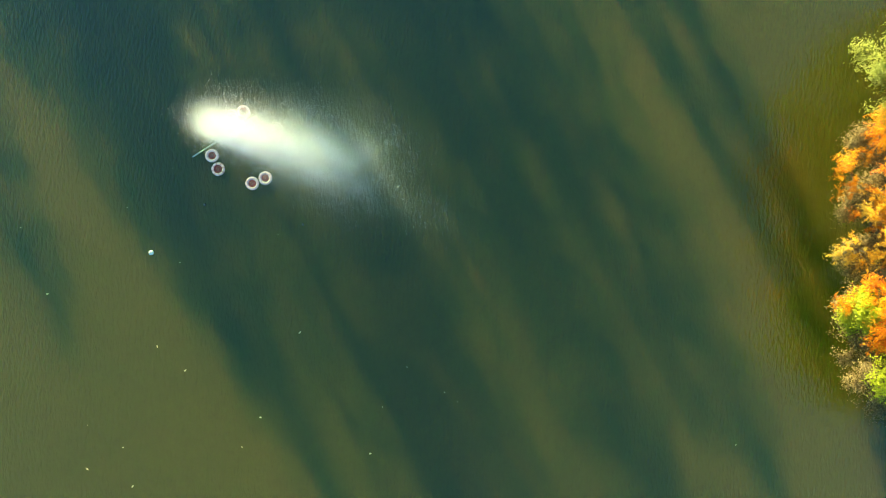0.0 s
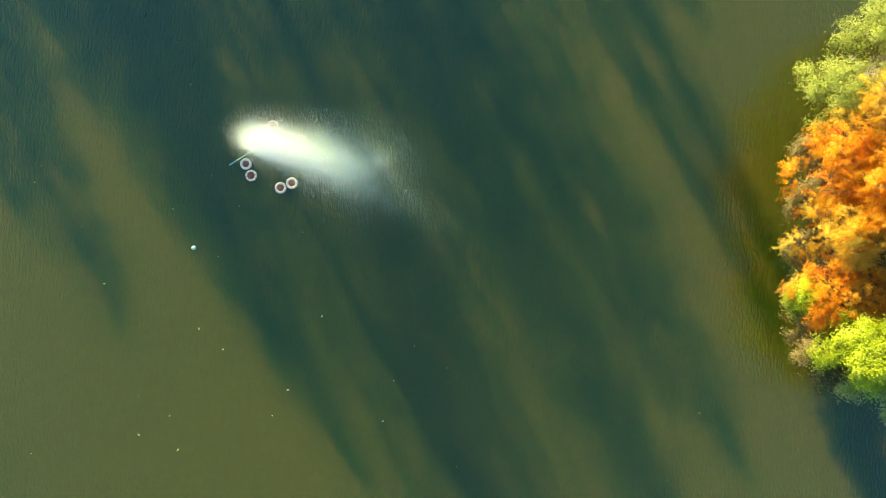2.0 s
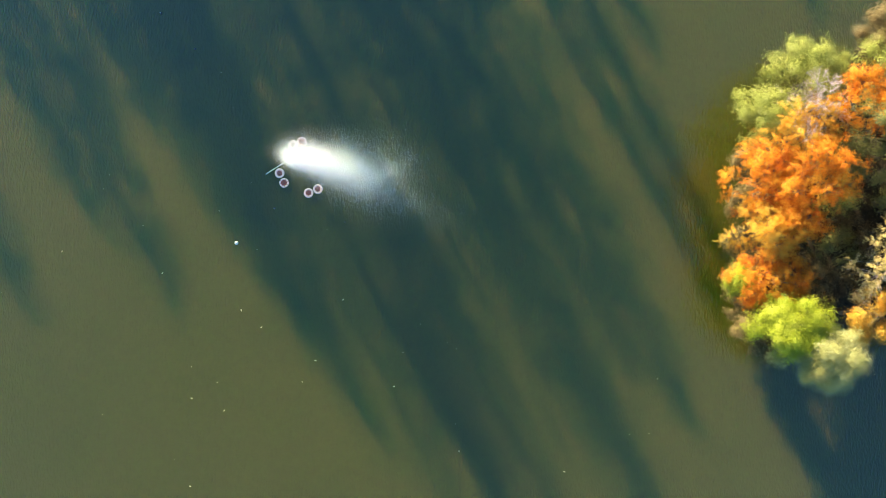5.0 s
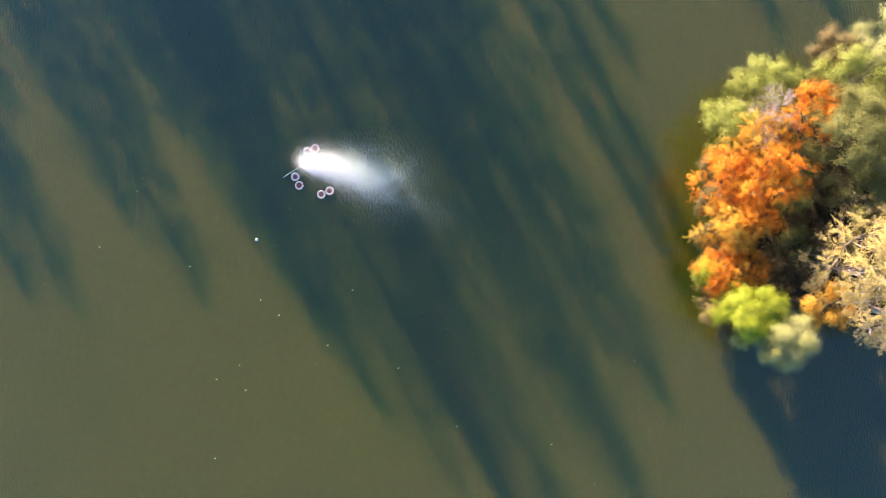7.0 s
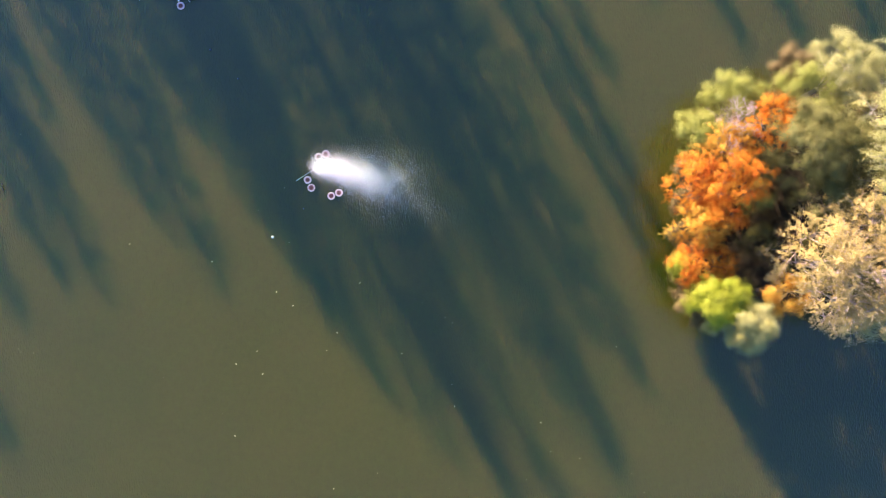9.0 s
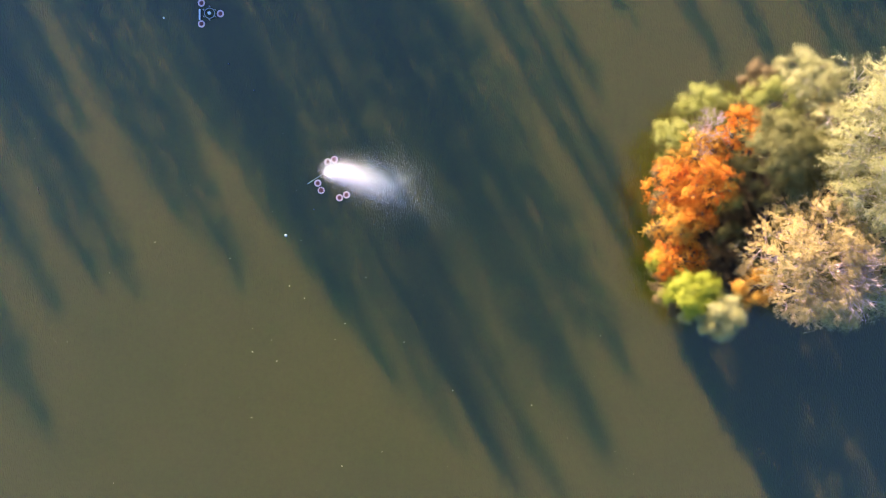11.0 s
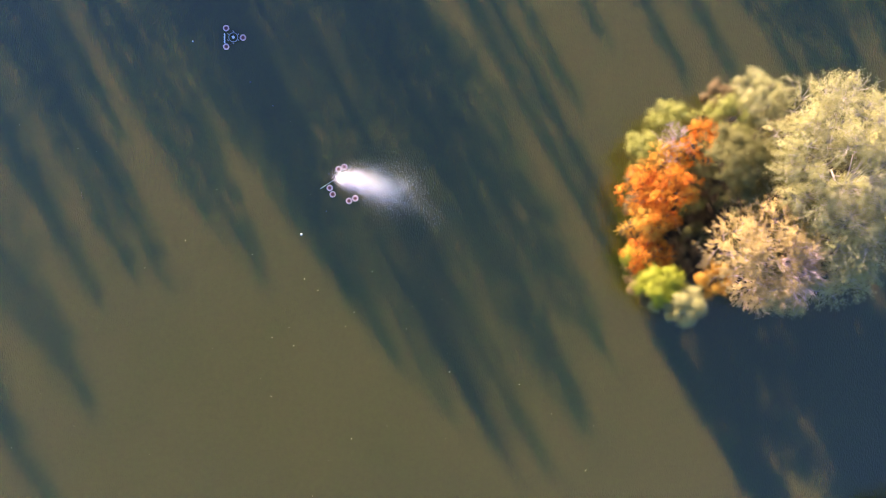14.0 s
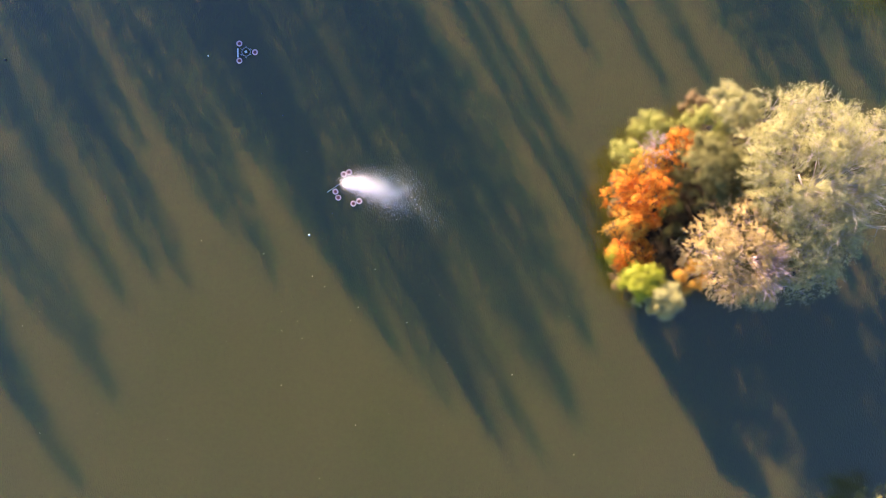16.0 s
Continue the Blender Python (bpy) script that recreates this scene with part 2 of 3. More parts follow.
def broad_tree(name, x, y, radius, top, low, leaf, bark, label, seed, lobes=14, twigs=14, per=45, size=(0.16, 0.075),
               ground=0.35, flat=0.32, spray=False, category="tree", lean=(0, 0), squash=1.0, spread=0.19, bare=0, fan=None):
    """A broad-leaved or feathery tree: trunk, limbs to the lobes of its crown, twigs to clumps of leaves."""
    rs = np.random.RandomState(seed)
    root = new(name)
    root.location = (x, y, ground)
    tagged(root, label, category)
    h, lo = top - ground, low - ground
    mid = (h + lo) / 2 * 0.92
    lines = []
    fork = np.array([lean[0] * 0.4, lean[1] * 0.4, max(0.25 * h, 0.5)])
    lines.append(limb(rs, (0, 0, -0.3), fork, 0.035 * h + 0.03, 0.024 * h + 0.02, 0))
    forks = [fork]
    if radius > 3.0:
        forks = [fork + np.array([0.45 * radius * math.cos(a), 0.45 * radius * math.sin(a), 0.14 * h]) for a in np.arange(0.4, 6.5, 2 * math.pi / 7)]
        for f in forks:
            lines.append(limb(rs, fork, f, 0.006 * h + 0.01, 0.003 * h + 0.008))
    clumps, ways, hearts = [], [], []
    for i in range(lobes):
        # lobes spread over the upper side of the crown
        t = (i + 0.5) / lobes
        el = math.asin(max(-0.25, 1 - 1.2 * t))
        az = i * 2.39996 + rs.uniform(-0.35, 0.35)
        lr = min(max(radius * 0.25, 0.42), 1.15) * rs.uniform(0.75, 1.3)
        rr = max(radius - lr, 0.3) * rs.uniform(0.72, 1.0)
        c = np.array([lean[0] + rr * math.cos(el) * math.cos(az), lean[1] + rr * math.cos(el) * math.sin(az) * squash,
                      mid + (h - mid) * 0.86 * math.sin(el) * rs.uniform(0.75, 1.1)])
        if i % (2 if radius > 2.2 else 3) == 0:
            # a lobe of the crown's flat top
            flat_r = (radius - lr) * math.sqrt(rs.uniform(0, 1)) * 0.88
            c = np.array([lean[0] + flat_r * math.cos(az), lean[1] + flat_r * math.sin(az) * squash,
                          mid + (h - mid) * 0.86 * math.sqrt(1 - (flat_r / radius) ** 2) * rs.uniform(0.85, 1.02)])
        c[2] = max(c[2], 0.35)
        at_fork = forks[int(az / (2 * math.pi) * len(forks)) % len(forks)]
        lines.append(limb(rs, at_fork, c, 0.0022 * h + 0.008, 0.006, 0.02))
        for k in range(twigs):
            d = unit(rs.normal(size=3) + np.array([0, 0, 0.55]) + unit(c - np.array([lean[0], lean[1], mid])) * 0.5)
            e = c + d * lr * rs.uniform(0.5, 1.45) * np.array([1, 1, 0.75])
            e[2] = max(e[2], 0.15)
            lines.append(limb(rs, c, e, 0.009 + 0.0008 * h, 0.003, 0.05, 3))
            clumps.append(e)
            hearts.append(c - np.array([0, 0, 0.25 * lr]))
            ways.append(unit(d * np.array([1, 1, 0.3]) + np.array([0, 0, -0.1])))
            for _ in range(bare):
                lines.append(limb(rs, e, e + unit(d + rs.normal(size=3) * 0.6) * lr * 0.5, 0.006, 0.002, 0.02, 3))
    if fan:
        # bare boughs that spread over the top of the crown and fork twice
        fx, fy, a0, a1, count, reach = fan
        hub = np.array([fx - x, fy - y, h * 0.80])
        lines.append(limb(rs, fork, hub, 0.11, 0.07, 0.05))
        for i in range(count):
            a = radians(a0 + (a1 - a0) * (i + rs.uniform(0, 1)) / count)
            le = reach * rs.uniform(0.6, 1.1)
            tip = hub + np.array([math.cos(a) * le, math.sin(a) * le, h * (0.17 - 0.10 * (le / reach) ** 2) * rs.uniform(0.6, 1.2)])
            lines.append(limb(rs, hub, tip, 0.06, 0.02, 0.06, 6))
            for _ in range(5):
                t = rs.uniform(0.25, 0.95)
                m = hub + (tip - hub) * t + np.array([0, 0, 0.06 * le * math.sin(math.pi * t)])
                d = unit(unit(tip - hub) + rs.normal(size=3) * np.array([0.5, 0.5, 0.2]))
                e = m + d * reach * rs.uniform(0.18, 0.36)
                lines.append(limb(rs, m, e, 0.032, 0.012, 0.03, 4))
                for _ in range(3):
                    lines.append(limb(rs, m + (e - m) * rs.uniform(0.3, 1), e + rs.normal(size=3) * reach * 0.08, 0.014, 0.006, 0.02, 3))
    trunk = part("trunk", tubes(lines, 3), bark, root)
    if per:
        clumps, ways, hearts = np.array(clumps), np.array(ways), np.array(hearts)
        per = int(per * (1.12 if size[0] > 0.1 else 1.3) * (0.85 if spray else 1))
        n = len(clumps) * per
        ci = np.repeat(np.arange(len(clumps)), per)
        if spray:
            # feathery sprays: leaflets on both sides of short outward twigs, four twigs a clump
            tw = np.repeat(rs.normal(size=(len(clumps), 4, 3)) * 0.55 + ways[:, None] * 0.8, math.ceil(per / 4), axis=1)[:, :per].reshape(-1, 3)
            tw = unit(tw * np.array([1, 1, 0.45]))
            s = rs.uniform(-0.15, 1.0, n)[:, None]
            at = clumps[ci] + tw * s * spread * 2.8 + rs.normal(size=(n, 3)) * spread * 0.25 - np.array([0, 0, 1.0]) * (s ** 2) * spread * 0.5
            side = np.cross(tw, (0, 0, 1.0)) * rs.choice([-1, 1], n)[:, None]
            v = leaves(rs, at, size[0], size[1], flat, unit(side * 0.5 + tw * 1.2), unit(at - hearts[ci]))
        else:
            at = clumps[ci] + rs.normal(size=(n, 3)) * spread * np.array([1, 1, 0.6])
            v = leaves(rs, at, size[0], size[1], flat, None, unit(at - hearts[ci]))
        v[..., 2] = np.maximum(v[..., 2], -ground + 0.06)
        quads_mesh("crown", v, 4, leaf, root)
    return root


# ---- the setting: lake, banks, island ----
def grid_mesh(xs, ys, height):
    vs = [(x, y, height(x, y)) for y in ys for x in xs]
    nx = len(xs)
    fs = [(j * nx + i, j * nx + i + 1, (j + 1) * nx + i + 1, (j + 1) * nx + i) for j in range(len(ys) - 1) for i in range(nx - 1)]
    return vs, fs


def wob(x, y, s=1.0):
    return noise.noise((x * s, y * s, 3.7))


def bank_height(x, y):
    """Lake bed below the water; land outside an uneven shoreline."""
    north = y - (33.5 - 9.0 * min(1, max(0, (x - 43) / 14)) + 1.6 * wob(x, 0, 0.06) + 0.6 * wob(x, 5, 0.3))
    south = -150 - y + 6 * wob(x, 9, 0.03)
    west = -170 - x + 6 * wob(0, y, 0.03)
    east = x - 150 + 6 * wob(4, y, 0.03)
    d = max(north, south, west, east)
    return max(-2.5, min(0.9 + 0.25 * wob(x, y, 0.12), 0.28 * d))


def steps(lo, hi, fine_lo, fine_hi, step, coarse):
    a = list(np.arange(fine_lo, fine_hi + step / 2, step))
    left = [fine_lo - coarse * (1.35 ** k - 1) / 0.35 for k in range(1, 40)]
    right = [fine_hi + coarse * (1.35 ** k - 1) / 0.35 for k in range(1, 40)]
    return [lo] + sorted(v for v in left if v > lo) + a + [v for v in right if v < hi] + [hi]


ground = smooth(part("ground", grid_mesh(steps(-3000, 3000, -110, 80, 2.5, 4), steps(-3000, 3000, 24, 60, 1.5, 4), bank_height), GRASS))
tagged(ground, "grassy lake bank sloping into the water", "ground", kind="structure")

water = part("water", grid_mesh([-178, 158], [-158, 42], lambda x, y: 0.0), WATER)
tagged(water, "murky green lake water with fine wind ripples", "water", kind="structure")


def island_height(x, y):
    dx, dy = abs(x - 30.4) / 10.0, abs(y - 2.8) / 8.4
    d = (dx ** 3 + dy ** 3) ** (1 / 3) + 0.07 * wob(x, y, 0.25)
    return max(-1.2, min(0.55 + 0.15 * wob(x, y, 0.5), (1.0 - d) * 4.0))


island = smooth(part("island", grid_mesh(list(np.arange(14, 42.1, 0.5)), list(np.arange(-10, 15.1, 0.5)), island_height), SOIL))
tagged(island, "dark soil islet under the trees", "island", kind="structure")

# ---- the island's trees and shrubs ----
small = (0.085, 0.046)
needle = (0.13, 0.019)
broad_tree("shrub", 21.3, 6.7, 2.1, 4.6, 0.3, LEAF_GREEN, BARK_DARK, "yellow-green leafy shrub hanging over the lake water", 1, 16, 13, 64, small, category="shrub", lean=(-2.1, 0.5))
broad_tree("shrub", 22.8, 9.2, 2.6, 4.9, 0.4, LEAF_GREEN, BARK_DARK, "yellow-green rounded shrub on the islet's edge", 2, 20, 14, 64, small, category="shrub", lean=(-1.0, 0.5))
broad_tree("bare_shrub", 21.3, 7.4, 2.1, 6.4, 1.6, LEAF_BROWN, BARK_MAUVE, "bare shrub of fine mauve-grey twigs", 3, 16, 18, 3, (0.08, 0.03), category="shrub", bare=8)
broad_tree("redwood", 23.5, 8.0, 2.3, 7.2, 0.8, LEAF_ORANGE, BARK_DARK, "feathery tree in orange autumn needles", 4, 17, 11, 126, needle, spray=True)
broad_tree("redwood", 20.6, 6.0, 2.3, 6.5, 0.8, LEAF_PEACH, BARK_DARK, "feathery tree in pale golden-orange needles", 5, 17, 11, 126, needle, spray=True)
broad_tree("redwood", 21.0, 3.6, 2.5, 5.8, 0.4, LEAF_ORANGE, BARK_DARK, "feathery rust-orange tree overhanging the lake water", 6, 24, 11, 126, needle, spray=True, lean=(-2.0, 0))
broad_tree("redwood", 21.0, 3.7, 2.7, 7.3, 0.8, LEAF_ORANGE, BARK_DARK, "taller feathery tree in rust-orange needles", 7, 22, 11, 126, needle, spray=True)
broad_tree("redwood", 21.0, 0.3, 2.1, 5.7, 0.5, LEAF_PEACH, BARK_DARK, "feathery golden-orange tree at the water's edge", 8, 20, 11, 126, needle, spray=True, lean=(-1.9, 0))
broad_tree("redwood", 21.0, -2.1, 2.3, 4.9, 0.4, LEAF_ORANGE, BARK_DARK, "low feathery orange tree over the water", 9, 21, 11, 126, needle, spray=True, lean=(-1.5, -0.2))
broad_tree("redwood", 20.4, 1.0, 1.7, 6.2, 0.8, LEAF_ORANGE, BARK_DARK, "slender feathery tree in rust-red needles", 25, 14, 11, 126, needle, spray=True)
broad_tree("shrub", 20.8, -2.2, 0.95, 3.3, 0.5, LEAF_LIME, BARK_DARK, "small lime-green bush leaning over the water", 10, 10, 11, 60, (0.1, 0.052), category="shrub", lean=(-2.5, -0.4))
broad_tree("shrub", 22.0, -4.5, 2.3, 5.8, 0.3, LEAF_LIME, BARK_DARK, "bright lime-green bush on the islet's edge", 11, 32, 11, 84, (0.1, 0.05), category="shrub", lean=(-1.6, -0.5))
broad_tree("shrub", 23.2, -5.3, 2.2, 6.2, 0.3, LEAF_PALE, BARK_PALE, "pale yellow-green bush drooping to the water", 12, 18, 14, 100, small, category="shrub", lean=(-0.9, -1.4))
broad_tree("shrub", 25.0, -4.5, 2.0, 6.0, 0.5, LEAF_PEACH, BARK_DARK, "golden-brown bush between the taller trees", 13, 12, 12, 60, small, category="shrub")
broad_tree("shrub", 23.5, 2.4, 1.5, 4.4, 0.6, LEAF_GREEN, BARK_DARK, "thin green undergrowth bush in the shade", 14, 10, 10, 40, small, category="shrub")
broad_tree("shrub", 24.0, -0.6, 1.7, 3.0, 0.4, LEAF_OLIVE, BARK_DARK, "dark undergrowth bush in deep shade", 15, 10, 10, 40, small, category="shrub")
broad_tree("shrub", 22.2, -2.2, 1.5, 3.0, 0.4, LEAF_BROWN, BARK_DARK, "brown withered undergrowth beneath the orange trees", 26, 9, 10, 36, small, category="shrub")
broad_tree("broadleaf_tree", 26.0, 6.2, 3.4, 8.8, 1.2, LEAF_OLIVE, BARK_DARK, "dark olive-green tree with clumped leaves", 16, 44, 13, 84, small)
broad_tree("broadleaf_tree", 26.2, 9.8, 2.7, 7.2, 0.8, LEAF_GREEN, BARK_DARK, "yellow-green tree on the islet's edge", 17, 20, 13, 68, small)
broad_tree("broadleaf_tree", 29.4, 5.6, 2.6, 8.4, 0.8, LEAF_OLIVE, BARK_DARK, "olive-leaved tree tucked under the willow", 29, 24, 13, 70, small)
broad_tree("broadleaf_tree", 27.6, 2.3, 2.6, 7.4, 0.8, LEAF_OLIVE, BARK_DARK, "sparse olive tree between denser crowns", 27, 22, 13, 60, small)
broad_tree("shrub", 26.0, 10.9, 1.8, 5.6, 0.4, LEAF_BROWN, BARK_DARK, "withered brown bush overhanging the water", 18, 13, 13, 60, small, category="shrub", lean=(-0.4, 1.1))
broad_tree("broadleaf_tree", 28.6, 10.6, 2.9, 8.0, 0.6, LEAF_PALE, BARK_PALE, "pale green tree with thin drooping shoots", 19, 22, 14, 70, small, lean=(0, 0.7))
broad_tree("willow_tree", 35.0, 5.6, 8.0, 11.8, 1.0, LEAF_PALE, BARK_PALE, "large pale yellow-green willow with whitish twigs", 20, 140, 13, 84, (0.125, 0.04), bare=2, spray=True, spread=0.30, fan=(33.6, 3.4, -35, 75, 15, 6.2))
broad_tree("willow_tree", 35.3, -0.8, 4.8, 10.2, 0.6, LEAF_PALE, BARK_PALE, "pale willow drooping towards the shaded lake water", 24, 40, 11, 80, (0.125, 0.04), bare=2, spray=True, spread=0.27)
broad_tree("willow_tree", 34.4, -3.2, 3.6, 8.8, 0.4, LEAF_PALE, BARK_PALE, "pale drooping willow bush on the shaded shore", 28, 26, 11, 80, (0.125, 0.04), bare=2, spray=True, spread=0.27, lean=(0.6, -0.6))
broad_tree("willow_tree", 28.4, -2.4, 5.5, 9.8, 0.8, LEAF_BEIGE, BARK_PINK, "wide beige-leaved tree with bare pinkish branches", 21, 70, 11, 100, (0.115, 0.042), bare=2, spray=True, spread=0.23, fan=(28.9, -2.9, -70, 30, 15, 3.8))
broad_tree("shrub", 31.0, -5.2, 2.3, 7.4, 0.4, LEAF_PALE, BARK_PALE, "pale drooping bush over the shaded water", 22, 16, 13, 64, small, category="shrub", lean=(0.1, -0.6))
broad_tree("shrub", 24.2, 5.0, 1.5, 4.4, 0.5, LEAF_OLIVE, BARK_DARK, "dark green undergrowth between tree trunks", 23, 10, 10, 40, small, category="shrub")
broad_tree("shrub", 44.8, -28.6, 3.4, 3.4, 0.1, LEAF_OLIVE, BARK_DARK, "dark olive bush standing in the islet's shade", 31, 18, 12, 60, small, category="shrub", ground=-0.2)
# hidden bushes added inside the taller crowns to fill gaps in the islet's shadow
for k, (x, y, r, h) in enumerate(((28.0, -2.0, 2.6, 7.6), (31.0, 0.2, 2.5, 7.4), (33.2, 4.0, 2.6, 6.4), (30.2, -4.0, 2.2, 6.6), (33.4, -2.0, 2.4, 5.6), (36.6, 3.0, 2.6, 6.4), (37.6, 7.6, 2.4, 6.0), (32.6, 8.4, 2.4, 6.2))):
    broad_tree("shrub", x, y, r, h, 0.3, LEAF_OLIVE, BARK_DARK, "dense olive undergrowth added to close gaps in the islet's shadow", 70 + k, 18, 12, 44, (0.13, 0.07), category="shrub")
# low overhanging bushes added to throw shade on the water along the shore
for k, (x, y) in enumerate(((20.0, 5.0), (19.6, 2.6), (19.5, 0.2), (19.6, -2.0), (19.8, -3.8), (20.1, -5.2), (21.2, -6.2))):
    broad_tree("shrub", x, y, 1.2, 2.3 + 0.2 * (k % 3), 0.0, LEAF_BROWN, BARK_DARK, "low brown undergrowth added to shade the water's edge", 50 + k, 10, 10, 50, small, category="shrub", ground=-0.1, lean=(-0.9, -0.2))
base = broad_tree("shrub", 25.2, 3.6, 1.35, 2.6, 0.3, LEAF_BROWN, BARK_DARK, "low brown undergrowth in the islet's shade", 40, 9, 10, 30, small, category="shrub", ground=0.45)
tagged(base, group="undergrowth shrubs")
for k, (x, y) in enumerate(((22.6, 4.8), (24.6, 1.2), (25.6, -2.4), (23.0, -3.6), (27.6, 8.6), (30.4, 1.0), (29.6, 6.4), (24.4, 9.6), (31.8, -2.6), (22.2, 6.6), (33.0, 9.6), (26.4, -0.2))):
    copy_thing(base, pose(x, y, 0.42, 0, 0, 77 * k))


# ---- tall bank trees up-sun of the lake, whose shadows fall on the water ----
def bank_tree(x, y, height, radius, seed, dense=1.0, low=0.15, taper=0.75):
    rs = np.random.RandomState(seed)
    g = 0.6
    root = new("bank_tree")
    root.location = (x, y, g)
    tagged(root, "tall slender tree on the grassy lake bank", "tree", "trees along the bank")
    h = height - g
    lines = [limb(rs, (0, 0, -0.4), (rs.normal() * 0.3, rs.normal() * 0.3, h * 0.97), 0.012 * h + 0.08, 0.02, 0, 7)]
    n = int(h * 6.0)
    tips = []
    for i in range(n):
        t = low + (1 - low) * ((i + rs.uniform(0, 1)) / n)
        u = (t - low) / (1 - low)
        env = radius * ((1 - u) ** taper) * (0.45 + 0.55 * min(1, u * 5))
        env *= rs.uniform(0.55, 1.12)
        az = i * 2.39996 + rs.uniform(-0.4, 0.4)
        z = t * h
        e = (env * math.cos(az), env * math.sin(az), z + 0.12 * env)
        lines.append(limb(rs, (0, 0, z), e, 0.02 + 0.02 * (1 - t), 0.01, 0.03, 4))
        for s in np.linspace(0.3, 1.0, max(2, int(env * 2.2))):
            tips.append((e[0] * s, e[1] * s, z + 0.12 * env * s))
    part("trunk", tubes(lines, 4), BARK_DARK, root)
    tips = np.array(tips)
    per = max(1, round(2.6 * dense))
    ci = np.repeat(np.arange(len(tips)), per)
    at = tips[ci] + rs.normal(size=(len(ci), 3)) * np.array([0.42, 0.42, 0.32])
    v = leaves(rs, at, 0.66, 0.34, 0.35)
    v[..., 2] = np.maximum(v[..., 2], 0.1)
    quads_mesh("crown", v, 4, LEAF_BANK, root)
    return root


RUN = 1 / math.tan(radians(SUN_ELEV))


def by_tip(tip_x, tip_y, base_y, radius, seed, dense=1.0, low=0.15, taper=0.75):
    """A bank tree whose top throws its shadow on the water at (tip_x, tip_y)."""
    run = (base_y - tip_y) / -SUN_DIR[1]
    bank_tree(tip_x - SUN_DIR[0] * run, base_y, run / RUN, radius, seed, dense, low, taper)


for k, (tx, ty, by, r, dn) in enumerate([
        # smaller dome-topped ones
        (-17.2, -3.3, 37, 4.5, 2.7), (-26.4, -4.3, 39, 3.0, 2.3), (-29.5, -3.8, 38, 3.3, 2.7), (-33.2, -6.2, 41, 3.2, 2.7),
        (-29.4, 2.0, 37, 3.0, 2.3), (-21.0, 8.0, 38, 3.1, 2.1), (-32.4, 6.0, 37, 3.5, 2.1), (-37.5, 2.0, 39, 3.6, 2.3),
        (-12.2, 8.5, 37, 2.8, 2.3), (-10.0, 2.0, 42, 3.2, 1.9),
        (-22.0, 1.0, 38, 2.7, 2.3), (-18.4, 7.5, 38, 1.8, 2.3), (-20.5, 12.0, 40, 2.4, 2.3), (-30.3, 9.0, 38, 1.6, 2.3), (-32.5, 13.0, 40, 2.2, 2.3),
        # tall ones farther along
        (-34.2, -16.7, 40, 5.4, 2.3), (-37.8, -26.2, 41, 4.8, 2.3), (-42.0, -20.0, 42, 4.6, 2.3), (-48.0, -12.0, 40, 4.6, 2.3), (-43.0, -6.0, 38, 4.2, 2.3),
        # the broad tall group
        (-8.3, -6.5, 38, 3.7, 2.3), (-3.8, -13.0, 40, 4.1, 2.3), (1.5, -18.0, 41, 4.4, 1.7), (5.5, -20.0, 40, 4.5, 1.4), (9.3, -20.5, 43, 3.8, 1.0),
        (11.5, -24.5, 42, 3.1, 0.8), (14.5, -19.5, 43, 4.3, 2.3), (16.2, -11.5, 40, 4.5, 2.7), (9.0, -15.0, 44, 4.9, 0.8),
        (4.0, 2.0, 41, 3.4, 0.7), (12.6, -9.5, 41, 4.7, 1.6), (14.2, -17.0, 45, 4.9, 0.9),
        # a second row added behind them, unseen, as a veil to even out the shade
        (-4.6, -10.0, 47, 3.4, 0.5), (1.2, -15.0, 48, 3.4, 0.5), (5.3, -17.0, 47, 3.6, 0.5), (8.3, -17.0, 49, 3.6, 0.5), (10.8, -16.0, 48, 3.6, 0.5), (12.7, -14.0, 49, 3.4, 0.5), (13.0, -9.0, 47, 3.4, 0.5), (-9.0, -3.0, 47, 3.2, 0.5),
        # thin ones
        (20.0, -4.0, 38, 1.1, 3.0), (18.2, -4.6, 39, 0.8, 2.6), (13.9, 12.3, 37, 1.1, 2.4), (16.4, 18.5, 38, 1.7, 2.0),
        # low broad ones close to the shore
        (0.4, 17.4, 36, 2.6, 1.2), (4.6, 20.0, 36, 2.4, 1.2), (-5.0, 16.0, 36, 2.8, 1.1), (-12.0, 17.0, 36, 2.8, 1.1),
        # the lower row near the islet
        (24.6, 14.6, 36, 1.2, 2.4), (29.2, 15.0, 37, 1.3, 2.4), (36.6, 12.5, 37, 2.5, 2.6), (39.4, 12.0, 38, 3.0, 2.6),
        (42.5, 9.0, 38, 3.4, 2.4), (46.0, 7.0, 38, 3.6, 2.4), (41.0, 16.0, 37, 3.2, 2.4), (47.0, 13.0, 37, 3.6, 2.4), (50.5, 9.0, 37, 3.6, 2.4), (54.0, 12.0, 36, 3.6, 2.4)]):
    by_tip(tx, ty, by, r, 100 + k, dn, 0.15, 0.45 if k < 46 else 0.75)


for k, (x, y, h, r) in enumerate(((49.5, 31.5, 11.0, 3.6), (54.5, 28.5, 12.5, 4.0), (57.5, 33.5, 13.0, 4.2), (61.0, 27.0, 12.0, 4.2), (52.5, 36.0, 12.0, 4.0), (64.0, 31.0, 13.0, 4.4))):
    bank_tree(x, y, h, r, 300 + k, 3.4, 0.08, 0.5)


